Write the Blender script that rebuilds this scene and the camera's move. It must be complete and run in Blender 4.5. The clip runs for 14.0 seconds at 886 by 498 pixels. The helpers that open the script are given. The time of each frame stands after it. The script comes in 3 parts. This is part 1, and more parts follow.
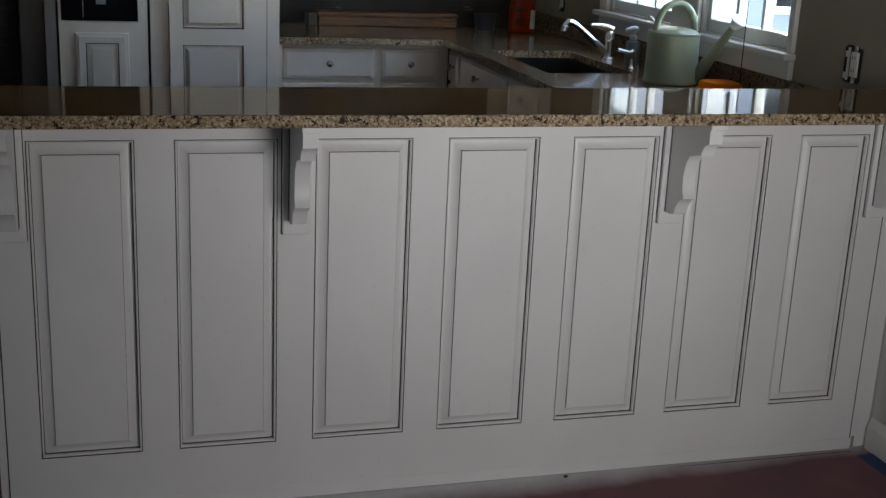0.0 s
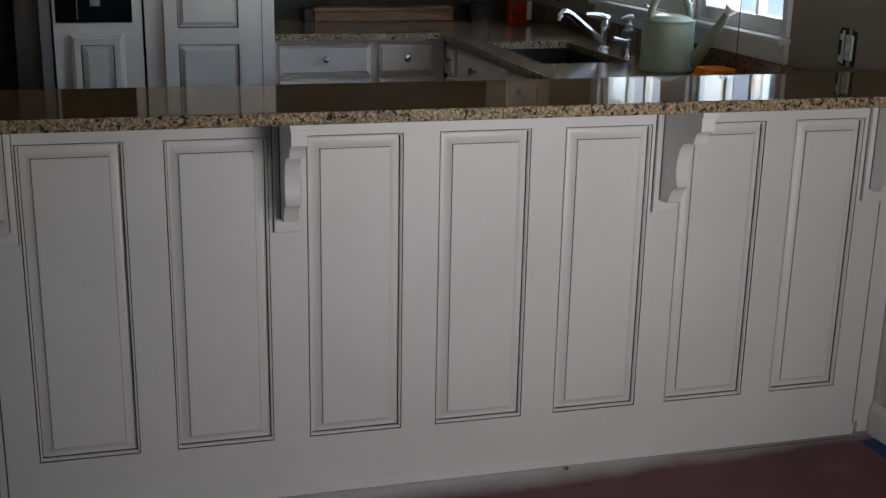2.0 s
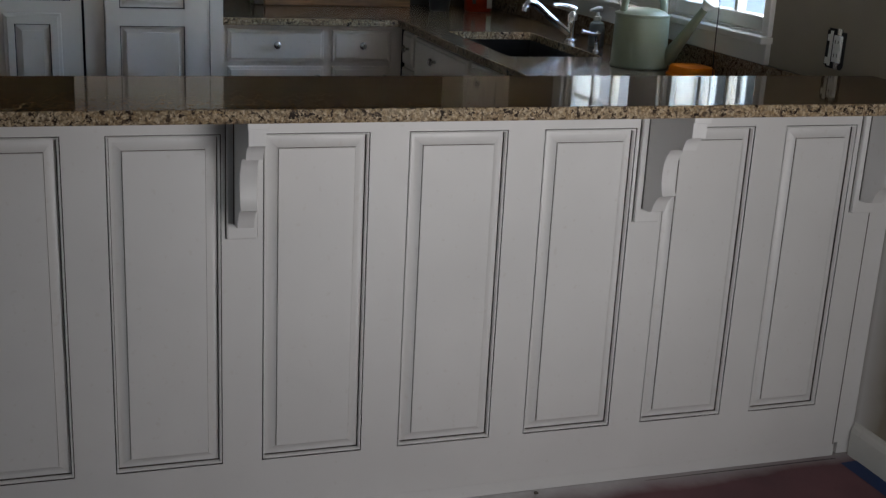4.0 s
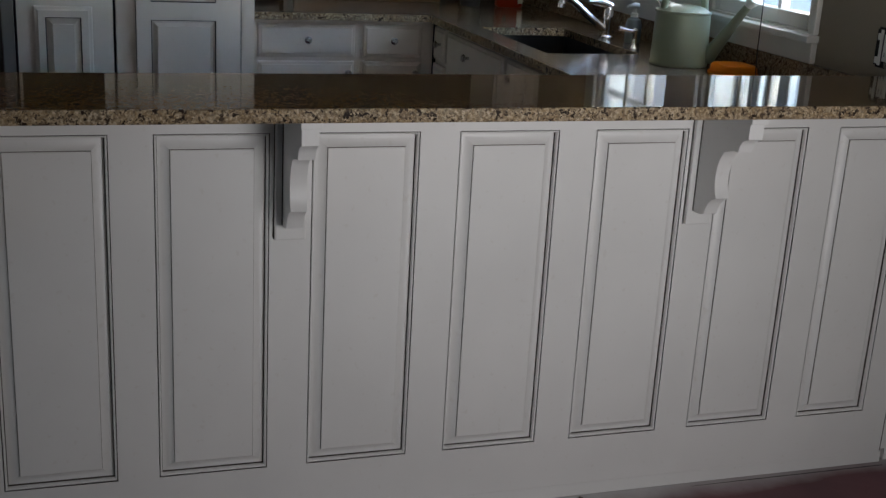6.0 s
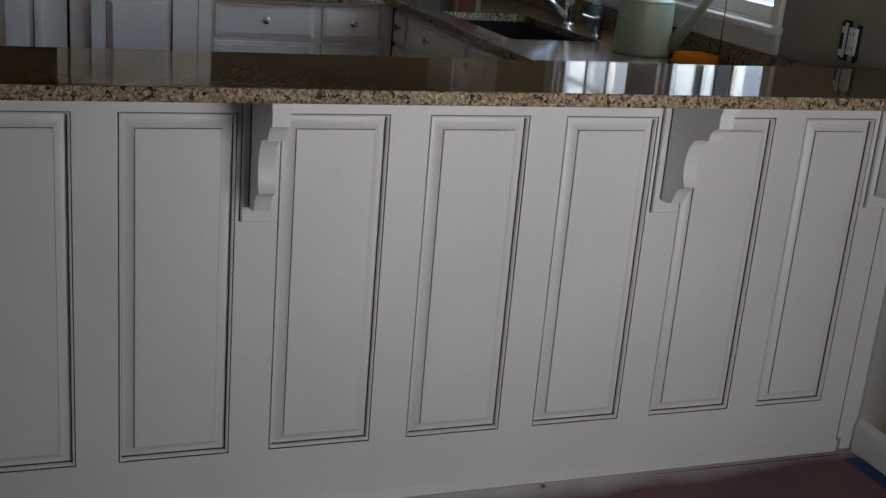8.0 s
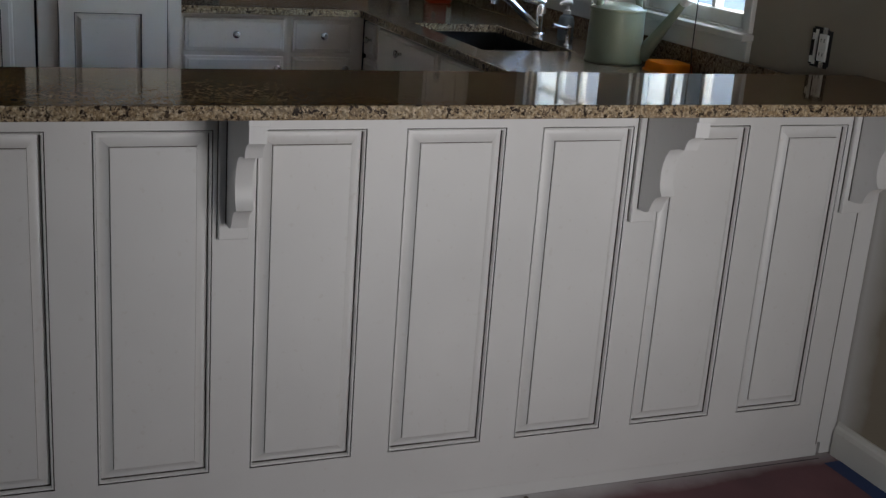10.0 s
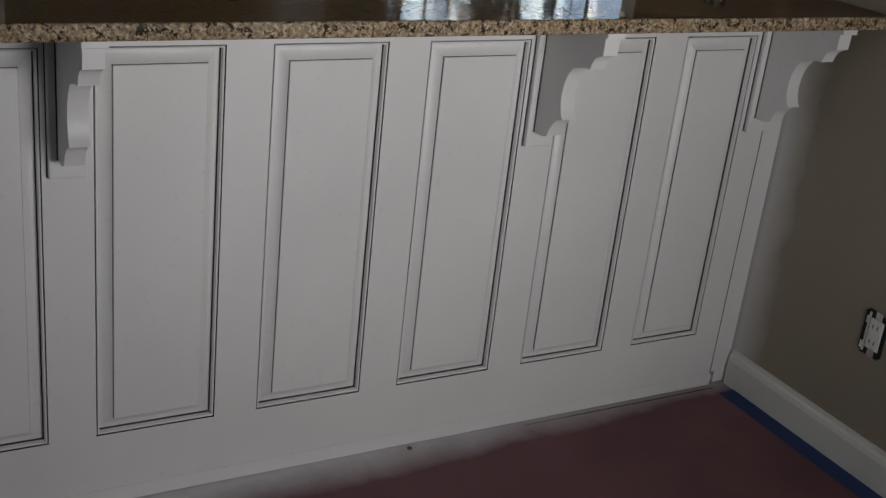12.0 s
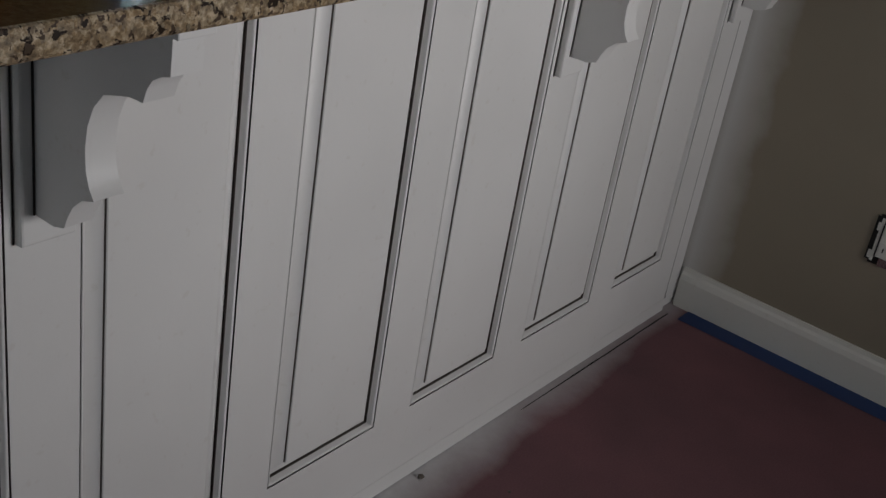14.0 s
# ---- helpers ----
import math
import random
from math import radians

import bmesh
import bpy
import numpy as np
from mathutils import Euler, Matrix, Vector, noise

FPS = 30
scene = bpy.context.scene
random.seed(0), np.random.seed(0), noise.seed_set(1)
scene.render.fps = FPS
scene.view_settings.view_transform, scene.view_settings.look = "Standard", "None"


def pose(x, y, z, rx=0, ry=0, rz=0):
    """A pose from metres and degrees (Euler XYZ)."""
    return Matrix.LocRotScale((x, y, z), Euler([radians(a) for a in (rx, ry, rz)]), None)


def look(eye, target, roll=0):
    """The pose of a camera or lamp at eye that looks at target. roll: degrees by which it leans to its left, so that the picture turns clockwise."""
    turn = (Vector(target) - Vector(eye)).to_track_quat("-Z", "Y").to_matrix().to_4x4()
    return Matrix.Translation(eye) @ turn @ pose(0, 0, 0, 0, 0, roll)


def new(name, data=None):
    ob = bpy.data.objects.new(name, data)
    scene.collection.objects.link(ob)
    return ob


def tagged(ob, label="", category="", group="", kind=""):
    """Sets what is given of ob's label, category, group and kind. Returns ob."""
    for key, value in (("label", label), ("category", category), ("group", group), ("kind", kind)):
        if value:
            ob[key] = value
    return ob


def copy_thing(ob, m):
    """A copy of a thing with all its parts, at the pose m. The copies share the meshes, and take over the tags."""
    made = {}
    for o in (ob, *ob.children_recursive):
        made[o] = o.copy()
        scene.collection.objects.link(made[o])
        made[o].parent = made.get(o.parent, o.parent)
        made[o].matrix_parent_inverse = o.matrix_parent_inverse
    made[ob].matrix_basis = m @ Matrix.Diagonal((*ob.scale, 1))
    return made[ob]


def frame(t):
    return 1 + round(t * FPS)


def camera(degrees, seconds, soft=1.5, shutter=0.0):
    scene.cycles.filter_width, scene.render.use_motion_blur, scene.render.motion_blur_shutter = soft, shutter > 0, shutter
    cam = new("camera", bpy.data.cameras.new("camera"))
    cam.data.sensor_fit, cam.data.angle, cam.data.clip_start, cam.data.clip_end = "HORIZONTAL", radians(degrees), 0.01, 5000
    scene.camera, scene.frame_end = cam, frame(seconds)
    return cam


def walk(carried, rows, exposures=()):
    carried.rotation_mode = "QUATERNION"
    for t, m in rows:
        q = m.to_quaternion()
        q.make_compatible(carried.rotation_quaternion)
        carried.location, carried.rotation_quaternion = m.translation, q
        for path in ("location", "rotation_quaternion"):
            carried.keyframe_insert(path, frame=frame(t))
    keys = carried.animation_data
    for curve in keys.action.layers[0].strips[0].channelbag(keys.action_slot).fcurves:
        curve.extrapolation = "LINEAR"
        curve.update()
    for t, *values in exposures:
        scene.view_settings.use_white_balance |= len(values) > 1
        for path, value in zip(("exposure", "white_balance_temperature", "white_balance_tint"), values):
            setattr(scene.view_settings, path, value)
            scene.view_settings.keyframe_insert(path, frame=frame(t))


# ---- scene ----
cam = camera(41.1, 14.0, soft=1.4)
PATH = [
    (0, (-1.058, -2.753, 1.483), (-0.527, -0.906, 0.931), 2.6),
    (0.5, (-1.055, -2.746, 1.479), (-0.544, -0.896, 0.915), 1.7),
    (1, (-1.048, -2.751, 1.479), (-0.539, -0.899, 0.92), 1.7),
    (1.5, (-1.034, -2.761, 1.488), (-0.494, -0.908, 0.964), 1.2),
    (2, (-1.015, -2.752, 1.484), (-0.501, -0.903, 0.92), 1.1),
    (2.5, (-0.983, -2.717, 1.476), (-0.518, -0.861, 0.893), 2.3),
    (2.7, (-0.972, -2.701, 1.469), (-0.527, -0.837, 0.896), 3.3),
    (4.8, (-1.055, -2.434, 1.475), (-0.378, -0.647, 0.885), 2.3),
    (5, (-1.062, -2.45, 1.475), (-0.42, -0.64, 0.916), 2.5),
    (5.5, (-1.075, -2.428, 1.478), (-0.463, -0.614, 0.899), 4.2),
    (6, (-1.087, -2.429, 1.473), (-0.491, -0.616, 0.876), 3.2),
    (6.5, (-1.087, -2.421, 1.468), (-0.467, -0.619, 0.864), 2.1),
    (7, (-1.097, -2.407, 1.463), (-0.432, -0.622, 0.854), 3.4),
    (7.5, (-1.119, -2.397, 1.46), (-0.457, -0.611, 0.851), 4.0),
    (8, (-1.128, -2.387, 1.459), (-0.444, -0.611, 0.846), 4.9),
    (8.2, (-1.136, -2.392, 1.456), (-0.45, -0.607, 0.869), 4.9),
    (10.5, (-1.141, -2.345, 1.466), (-0.389, -0.589, 0.872), 4.2),
    (11, (-1.141, -2.304, 1.458), (-0.371, -0.553, 0.874), 4.4),
    (11.2, (-1.137, -2.295, 1.451), (-0.381, -0.546, 0.842), 4.5),
    (11.5, (-1.117, -2.22, 1.454), (-0.344, -0.489, 0.817), 4.8),
    (12, (-1.056, -2.026, 1.47), (-0.113, -0.438, 0.7), 6.5),
    (12.2, (-1.075, -1.943, 1.394), (-0.132, -0.341, 0.656), 5.5),
    (12.5, (-1.099, -1.792, 1.404), (-0.219, -0.204, 0.566), 4.8),
    (12.7, (-1.149, -1.662, 1.377), (-0.191, -0.135, 0.511), 8.0),
    (13, (-1.233, -1.509, 1.357), (-0.106, -0.091, 0.509), 8.9),
    (13.5, (-1.33, -1.285, 1.382), (-0.094, 0.027, 0.516), 9.8),
    (14, (-1.279, -0.949, 1.334), (0.175, 0.062, 0.406), 9.6),
]
walk(cam, [(t, look(eye, target, roll)) for t, eye, target, roll in PATH], [(0.0, 3.7), (14.0, 3.7)])

# ---- light ----
world = bpy.data.worlds.new("sky")
scene.world = world
world.use_nodes = True
wn, wl = world.node_tree.nodes, world.node_tree.links
sky = wn.new("ShaderNodeTexSky")
sky.sky_type, sky.sun_disc = "NISHITA", False
sky.sun_elevation, sky.sun_rotation = radians(30), radians(11.3)
wn["Background"].inputs["Strength"].default_value = 0.15
wl.new(sky.outputs["Color"], wn["Background"].inputs["Color"])

sun_data = bpy.data.lights.new("sun", "SUN")
sun_data.energy, sun_data.angle, sun_data.color = 3.6, radians(0.5), (1.0, 0.92, 0.80)
sun = new("sun", sun_data)
sun.matrix_world = look((1.2, 6.0, 3.53), (0.0, 0.0, 0.0))


def area_lamp(name, eye, target, width, height, energy, color, spread):
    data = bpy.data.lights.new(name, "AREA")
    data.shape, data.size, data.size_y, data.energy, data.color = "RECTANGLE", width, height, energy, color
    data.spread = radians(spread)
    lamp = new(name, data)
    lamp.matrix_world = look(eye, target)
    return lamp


area_lamp("low_window_daylight", (0.20, -2.36, 1.02), (-0.02, 0.0, 1.03), 0.95, 0.86, 0.53, (0.985, 0.972, 0.985), 94)
# cool fill added from the unseen west side to lift left-facing surfaces
area_lamp("west_fill", (-4.05, -2.0, 1.3), (-1.0, -2.0, 1.2), 1.5, 1.3, 0.36, (0.70, 0.86, 1.0), 150)

# ---- materials ----


def material(name, color, rough=0.5, metal=0.0):
    m = bpy.data.materials.new(name)
    m.use_nodes = True
    b = m.node_tree.nodes["Principled BSDF"]
    b.inputs["Base Color"].default_value = (*color, 1)
    b.inputs["Roughness"].default_value = rough
    b.inputs["Metallic"].default_value = metal
    return m, m.node_tree.nodes, m.node_tree.links, b


def coords(n, l, scale=(1, 1, 1), which="Object"):
    tc, mp = n.new("ShaderNodeTexCoord"), n.new("ShaderNodeMapping")
    mp.inputs["Scale"].default_value = scale
    l.new(tc.outputs[which], mp.inputs["Vector"])
    return mp.outputs["Vector"]


def world_coords(n, l):
    return n.new("ShaderNodeNewGeometry").outputs["Position"]


def noise_tex(n, l, vec, scale, detail=4.0, rough=0.55):
    t = n.new("ShaderNodeTexNoise")
    t.inputs["Scale"].default_value, t.inputs["Detail"].default_value, t.inputs["Roughness"].default_value = scale, detail, rough
    l.new(vec, t.inputs["Vector"])
    return t.outputs["Fac"]


def ramp(n, l, fac, stops):
    r = n.new("ShaderNodeValToRGB")
    e = r.color_ramp.elements
    while len(e) < len(stops):
        e.new(0.5)
    for el, (p, c) in zip(e, stops):
        el.position, el.color = p, (*c, 1)
    l.new(fac, r.inputs["Fac"])
    return r.outputs["Color"]


def mix(n, l, fac, a, b, mode="MIX"):
    x = n.new("ShaderNodeMix")
    x.data_type, x.blend_type = "RGBA", mode
    for sock, v in ((x.inputs[0], fac), (x.inputs[6], a), (x.inputs[7], b)):
        if isinstance(v, (int, float)):
            sock.default_value = v
        elif isinstance(v, tuple):
            sock.default_value = (*v, 1)
        else:
            l.new(v, sock)
    return x.outputs[2]


def math_node(n, l, op, a, b=0.0, clamp=False):
    x = n.new("ShaderNodeMath")
    x.operation, x.use_clamp = op, clamp
    for sock, v in zip(x.inputs, (a, b)):
        if isinstance(v, (int, float)):
            sock.default_value = v
        else:
            l.new(v, sock)
    return x.outputs[0]


def bump(n, l, b, height, strength=0.2, dist=0.001):
    x = n.new("ShaderNodeBump")
    x.inputs["Strength"].default_value, x.inputs["Distance"].default_value = strength, dist
    l.new(height, x.inputs["Height"])
    l.new(x.outputs["Normal"], b.inputs["Normal"])


def painted(name, color, rough=0.42, spread=0.05, brush=True):
    """Brushed or sprayed paint: slow shifts of tone, fine relief and uneven gloss."""
    m, n, l, b = material(name, color, rough)
    v = world_coords(n, l)
    slow, fine = noise_tex(n, l, v, 2.3, 3), noise_tex(n, l, v, 160, 3)
    lo, hi = tuple(c * (1 - spread) for c in color), tuple(min(c * (1 + spread), 0.9) for c in color)
    c = ramp(n, l, slow, [(0.3, lo), (0.7, hi)])
    specks = ramp(n, l, noise_tex(n, l, v, 55, 2), [(0.28, (0.9, 0.88, 0.85)), (0.36, (1, 1, 1))])
    l.new(mix(n, l, 0.5, c, specks, "MULTIPLY"), b.inputs["Base Color"])
    l.new(math_node(n, l, "MULTIPLY_ADD", slow, 0.2, False), b.inputs["Roughness"])
    b.inputs["Roughness"].links[0].from_node.inputs[2].default_value = rough - 0.1
    bump(n, l, b, fine, 0.12, 0.0006)
    return m


def granite(name, rough, tint, spec, even):
    """Cream and gold granite with grey quartz and dark garnet grains."""
    m, n, l, b = material(name, (0.4, 0.33, 0.25), rough)
    v = world_coords(n, l)
    w = n.new("ShaderNodeTexNoise")
    w.inputs["Scale"].default_value, w.inputs["Detail"].default_value = 95, 4
    l.new(v, w.inputs["Vector"])
    warp = mix(n, l, 0.022, v, w.outputs["Color"], "ADD")

    def cells(scale):
        t = n.new("ShaderNodeTexVoronoi")
        t.inputs["Scale"].default_value = scale
        l.new(warp, t.inputs["Vector"])
        sep = n.new("ShaderNodeSeparateColor")
        l.new(t.outputs["Color"], sep.inputs["Color"])
        return sep.outputs

    big, small = cells(95), cells(240)
    base = ramp(n, l, big[0], [(0.0, (0.44, 0.38, 0.29)), (0.3, (0.30, 0.235, 0.16)), (0.55, (0.46, 0.41, 0.345)), (0.8, (0.22, 0.19, 0.16)), (1.0, (0.56, 0.53, 0.48))])
    cloud = ramp(n, l, noise_tex(n, l, v, 130, 5, 0.65), [(0.38, (0.07, 0.05, 0.036)), (0.48, (0.34, 0.285, 0.21)), (0.52, (0.40, 0.33, 0.24)), (0.60, (0.84, 0.79, 0.69))])
    base = mix(n, l, 0.6, base, cloud)
    grain = ramp(n, l, small[1], [(0.0, (0.5, 0.45, 0.4)), (0.5, (1, 1, 1)), (1.0, (0.85, 0.74, 0.6))])
    c = mix(n, l, 0.6, base, grain, "MULTIPLY")
    drift = ramp(n, l, noise_tex(n, l, v, 9, 4), [(0.35, (0.80, 0.74, 0.66)), (0.65, (1.0, 1.0, 1.0))])
    c = mix(n, l, 0.8, c, drift, "MULTIPLY")
    c = mix(n, l, 1.0, c, tint, "MULTIPLY")
    dark = ramp(n, l, noise_tex(n, l, warp, 60, 2.5), [(0.582, (0, 0, 0)), (0.600, (1, 1, 1))])
    c = mix(n, l, dark, c, (0.024, 0.015, 0.010))
    dark2 = math_node(n, l, "GREATER_THAN", small[0], 0.9)
    c = mix(n, l, dark2, c, (0.08, 0.055, 0.038))
    pale = math_node(n, l, "GREATER_THAN", small[2], 0.86)
    c = mix(n, l, math_node(n, l, "MULTIPLY", pale, 0.35), c, (0.56, 0.46, 0.32))
    # flat brown mixed in for the dim grazing look of level tops
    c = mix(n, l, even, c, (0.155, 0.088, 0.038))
    l.new(c, b.inputs["Base Color"])
    b.inputs["Specular IOR Level"].default_value = spec
    return m


def wood(name, light, dark, along=(2, 26, 26)):
    m, n, l, b = material(name, light, 0.5)
    v = coords(n, l, along)
    g = noise_tex(n, l, v, 3.0, 6, 0.6)
    l.new(ramp(n, l, g, [(0.3, dark), (0.65, light)]), b.inputs["Base Color"])
    bump(n, l, b, g, 0.2, 0.001)
    return m


WHITE = painted("white_cabinet_paint", (0.73, 0.722, 0.71), 0.42)
GLAZE = painted("dark_brown_glaze", (0.035, 0.025, 0.02), 0.5, 0.4)
THINGLAZE = painted("thin_brown_glaze", (0.14, 0.112, 0.095), 0.5, 0.3)
CAB = painted("kitchen_cabinet_paint", (0.77, 0.68, 0.59), 0.38)
TRIM = painted("white_trim_paint", (0.72, 0.71, 0.66), 0.35)
CEIL = painted("ceiling_paint", (0.72, 0.71, 0.69), 0.8)
# dim grazing look of the bar top is put into this colour
GRANITE_GRAZING = granite("polished_granite_grazing", 0.05, (1.0, 0.80, 0.58), 0.07, 0.90)
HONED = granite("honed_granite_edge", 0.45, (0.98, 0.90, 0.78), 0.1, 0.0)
COUNTER = granite("kitchen_counter_granite", 0.13, (0.80, 0.74, 0.66), 0.25, 0.35)
CHROME = material("chrome", (0.85, 0.85, 0.86), 0.08, 1.0)[0]
STEEL = material("brushed_nickel", (0.55, 0.54, 0.52), 0.25, 1.0)[0]
BLACKGLASS = material("black_oven_glass", (0.003, 0.003, 0.0035), 0.12)[0]
BLACKGLASS.node_tree.nodes["Principled BSDF"].inputs["Specular IOR Level"].default_value = 0.15
BLACKSINK = material("black_composite_sink", (0.012, 0.012, 0.013), 0.28)[0]
DARK = material("dark_void", (0.01, 0.009, 0.008), 0.8)[0]
WHITEPLASTIC = painted("white_plastic", (0.75, 0.74, 0.70), 0.35)
GREYCLEAR = material("clear_grey_plastic", (0.22, 0.25, 0.26), 0.25)[0]
SMOKE = material("smoky_plastic", (0.05, 0.052, 0.055), 0.3)[0]
ORANGE = painted("orange_plastic", (0.24, 0.02, 0.003), 0.4, 0.08)
ORANGE.node_tree.nodes["Principled BSDF"].inputs["Specular IOR Level"].default_value = 0.2
AMBER = painted("bright_orange_plastic", (0.85, 0.22, 0.006), 0.55, 0.08)
AMBER.node_tree.nodes["Principled BSDF"].inputs["Specular IOR Level"].default_value = 0.15
SAGE = painted("sage_green_enamel", (0.28, 0.32, 0.225), 0.34, 0.08)
WOODM = wood("worn_maple", (0.24, 0.11, 0.042), (0.11, 0.05, 0.02))
WALNUT = wood("dark_walnut", (0.05, 0.03, 0.02), (0.025, 0.016, 0.012))
LABEL = painted("pale_label", (0.62, 0.58, 0.50), 0.5)
BLACKLABEL = painted("black_label", (0.02, 0.02, 0.02), 0.4, 0.2)

GLASS, gn, gl, gb = material("window_glass", (1, 1, 1), 0.0)
gb.inputs["Transmission Weight"].default_value = 1.0
gb.inputs["IOR"].default_value = 1.02


def make_wall_paint():
    """Taupe wall paint with white overspray feathered near the bar's end."""
    m, n, l, b = material("taupe_wall_paint", (0.30, 0.26, 0.20), 0.7)
    v = world_coords(n, l)
    base = ramp(n, l, noise_tex(n, l, v, 1.7, 4), [(0.3, (0.264, 0.226, 0.170)), (0.7, (0.300, 0.258, 0.194))])
    sep = n.new("ShaderNodeSeparateXYZ")
    l.new(v, sep.inputs[0])
    wob = noise_tex(n, l, v, 7, 4)
    # feathered white band, about 9 cm wide, in front of the panelling and above the baseboard
    off = math_node(n, l, "ABSOLUTE", math_node(n, l, "ADD", sep.outputs["Y"], 0.01))
    reach = math_node(n, l, "MULTIPLY_ADD", wob, 0.10)
    reach.node.inputs[2].default_value = 0.045
    near = math_node(n, l, "SUBTRACT", 1.0, math_node(n, l, "DIVIDE", off, reach), True)
    low = math_node(n, l, "LESS_THAN", sep.outputs["Z"], 1.03)
    fac = math_node(n, l, "MULTIPLY", math_node(n, l, "MULTIPLY", near, low), 0.85)
    l.new(mix(n, l, fac, base, (0.70, 0.69, 0.67)), b.inputs["Base Color"])
    bump(n, l, b, noise_tex(n, l, v, 240, 3), 0.25, 0.0008)
    return m


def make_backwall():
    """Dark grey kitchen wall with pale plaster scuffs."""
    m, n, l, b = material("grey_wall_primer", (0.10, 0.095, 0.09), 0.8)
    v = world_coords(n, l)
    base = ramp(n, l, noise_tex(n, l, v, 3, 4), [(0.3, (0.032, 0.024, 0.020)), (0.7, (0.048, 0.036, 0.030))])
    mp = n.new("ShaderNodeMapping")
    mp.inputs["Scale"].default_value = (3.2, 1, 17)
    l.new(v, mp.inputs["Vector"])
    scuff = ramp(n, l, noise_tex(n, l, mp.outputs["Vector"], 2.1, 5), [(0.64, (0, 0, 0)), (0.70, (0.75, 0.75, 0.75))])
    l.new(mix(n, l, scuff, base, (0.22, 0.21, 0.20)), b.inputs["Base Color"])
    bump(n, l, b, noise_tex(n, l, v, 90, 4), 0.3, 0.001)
    return m


def make_floor_paper():
    """Red rosin paper over the floor, creased, with white overspray along the bar and wall."""
    m, n, l, b = material("red_rosin_paper", (0.16, 0.07, 0.07), 0.8)
    v = world_coords(n, l)
    tone = ramp(n, l, noise_tex(n, l, v, 3.2, 5), [(0.3, (0.124, 0.058, 0.068)), (0.7, (0.190, 0.083, 0.096))])
    fibre = ramp(n, l, noise_tex(n, l, v, 260, 3), [(0.3, (0.86, 0.86, 0.86)), (0.7, (1.06, 1.06, 1.06))])
    tone = mix(n, l, 1.0, tone, fibre, "MULTIPLY")
    sep = n.new("ShaderNodeSeparateXYZ")
    l.new(v, sep.inputs[0])
    wob = noise_tex(n, l, v, 5.5, 5, 0.6)
    left = math_node(n, l, "MULTIPLY", math_node(n, l, "SUBTRACT", 0.95, sep.outputs["X"]), 0.062, True)
    reach = math_node(n, l, "ADD", math_node(n, l, "MULTIPLY", wob, 0.075), math_node(n, l, "ADD", left, 0.012))
    d = math_node(n, l, "MULTIPLY", sep.outputs["Y"], -1.0)
    edge = math_node(n, l, "DIVIDE", math_node(n, l, "SUBTRACT", reach, d), 0.105, True)
    grit = ramp(n, l, noise_tex(n, l, v, 38, 5, 0.7), [(0.2, (0.86, 0.86, 0.86)), (0.6, (1, 1, 1))])
    front = math_node(n, l, "MULTIPLY", math_node(n, l, "LESS_THAN", sep.outputs["Y"], 0.03), math_node(n, l, "MULTIPLY", math_node(n, l, "ADD", sep.outputs["X"], 1.50), 6.0, True))
    fac = math_node(n, l, "MULTIPLY", math_node(n, l, "MULTIPLY", edge, grit), front)
    l.new(mix(n, l, fac, tone, (0.66, 0.65, 0.655)), b.inputs["Base Color"])
    bump(n, l, b, noise_tex(n, l, v, 14, 5), 0.35, 0.004)
    return m


WALL, BACKWALL, PAPER = make_wall_paint(), make_backwall(), make_floor_paper()
TAPE = painted("blue_masking_tape", (0.011, 0.035, 0.13), 0.6, 0.15)
SIDING = painted("blue_grey_siding", (0.21, 0.215, 0.225), 0.7)
PALE = painted("pale_concrete", (0.58, 0.57, 0.55), 0.85)
ROOF = painted("grey_shingles", (0.09, 0.09, 0.095), 0.9, 0.2)
BARK = painted("grey_bark", (0.12, 0.10, 0.085), 0.9, 0.2)
GREIGE = painted("greige_casing_paint", (0.20, 0.18, 0.165), 0.5)
BROWNWALL = painted("brown_hall_paint", (0.07, 0.055, 0.043), 0.7)

# ---- builders ----
ORIGIN = {}


def thing(name, at=(0, 0, 0), label="", category="", group="", kind=""):
    e = new(name)
    e.location = at
    e.empty_display_size = 0.05
    ORIGIN[e.name] = Vector(at)
    return tagged(e, label, category, group, kind)


def finish(bm, name, mat, smooth=False):
    bmesh.ops.recalc_face_normals(bm, faces=bm.faces)
    me = bpy.data.meshes.new(name)
    bm.to_mesh(me)
    bm.free()
    me.materials.append(mat)
    if smooth:
        for p in me.polygons:
            p.use_smooth = True
        me.set_sharp_from_angle(angle=radians(38))
    return me


def part(name, bm, mat, parent, label="", smooth=False):
    """Links a bmesh, in world metres, as one mesh under a thing or a part."""
    me = finish(bm, name, mat, smooth)
    origin = ORIGIN[parent.name]
    me.transform(Matrix.Translation(-origin))
    ob = new(name, me)
    ob.parent = parent
    ORIGIN[ob.name] = origin
    return tagged(ob, label)


def solid(name, bm, mat, label="", category="", group="", kind="", smooth=False):
    return tagged(new(name, finish(bm, name, mat, smooth)), label, category, group, kind)


def box(x0, x1, y0, y1, z0, z1, bevel=0.0, segments=2, bm=None):
    own = bmesh.new()
    bmesh.ops.create_cube(own, size=1)
    bmesh.ops.scale(own, vec=(x1 - x0, y1 - y0, z1 - z0), verts=own.verts)
    bmesh.ops.translate(own, vec=((x0 + x1) / 2, (y0 + y1) / 2, (z0 + z1) / 2), verts=own.verts)
    if bevel:
        bmesh.ops.bevel(own, geom=own.edges[:], offset=bevel, segments=segments, affect="EDGES", profile=0.5)
    if bm is None:
        return own
    me = bpy.data.meshes.new("tmp")
    own.to_mesh(me)
    own.free()
    bm.from_mesh(me)
    bpy.data.meshes.remove(me)
    return bm


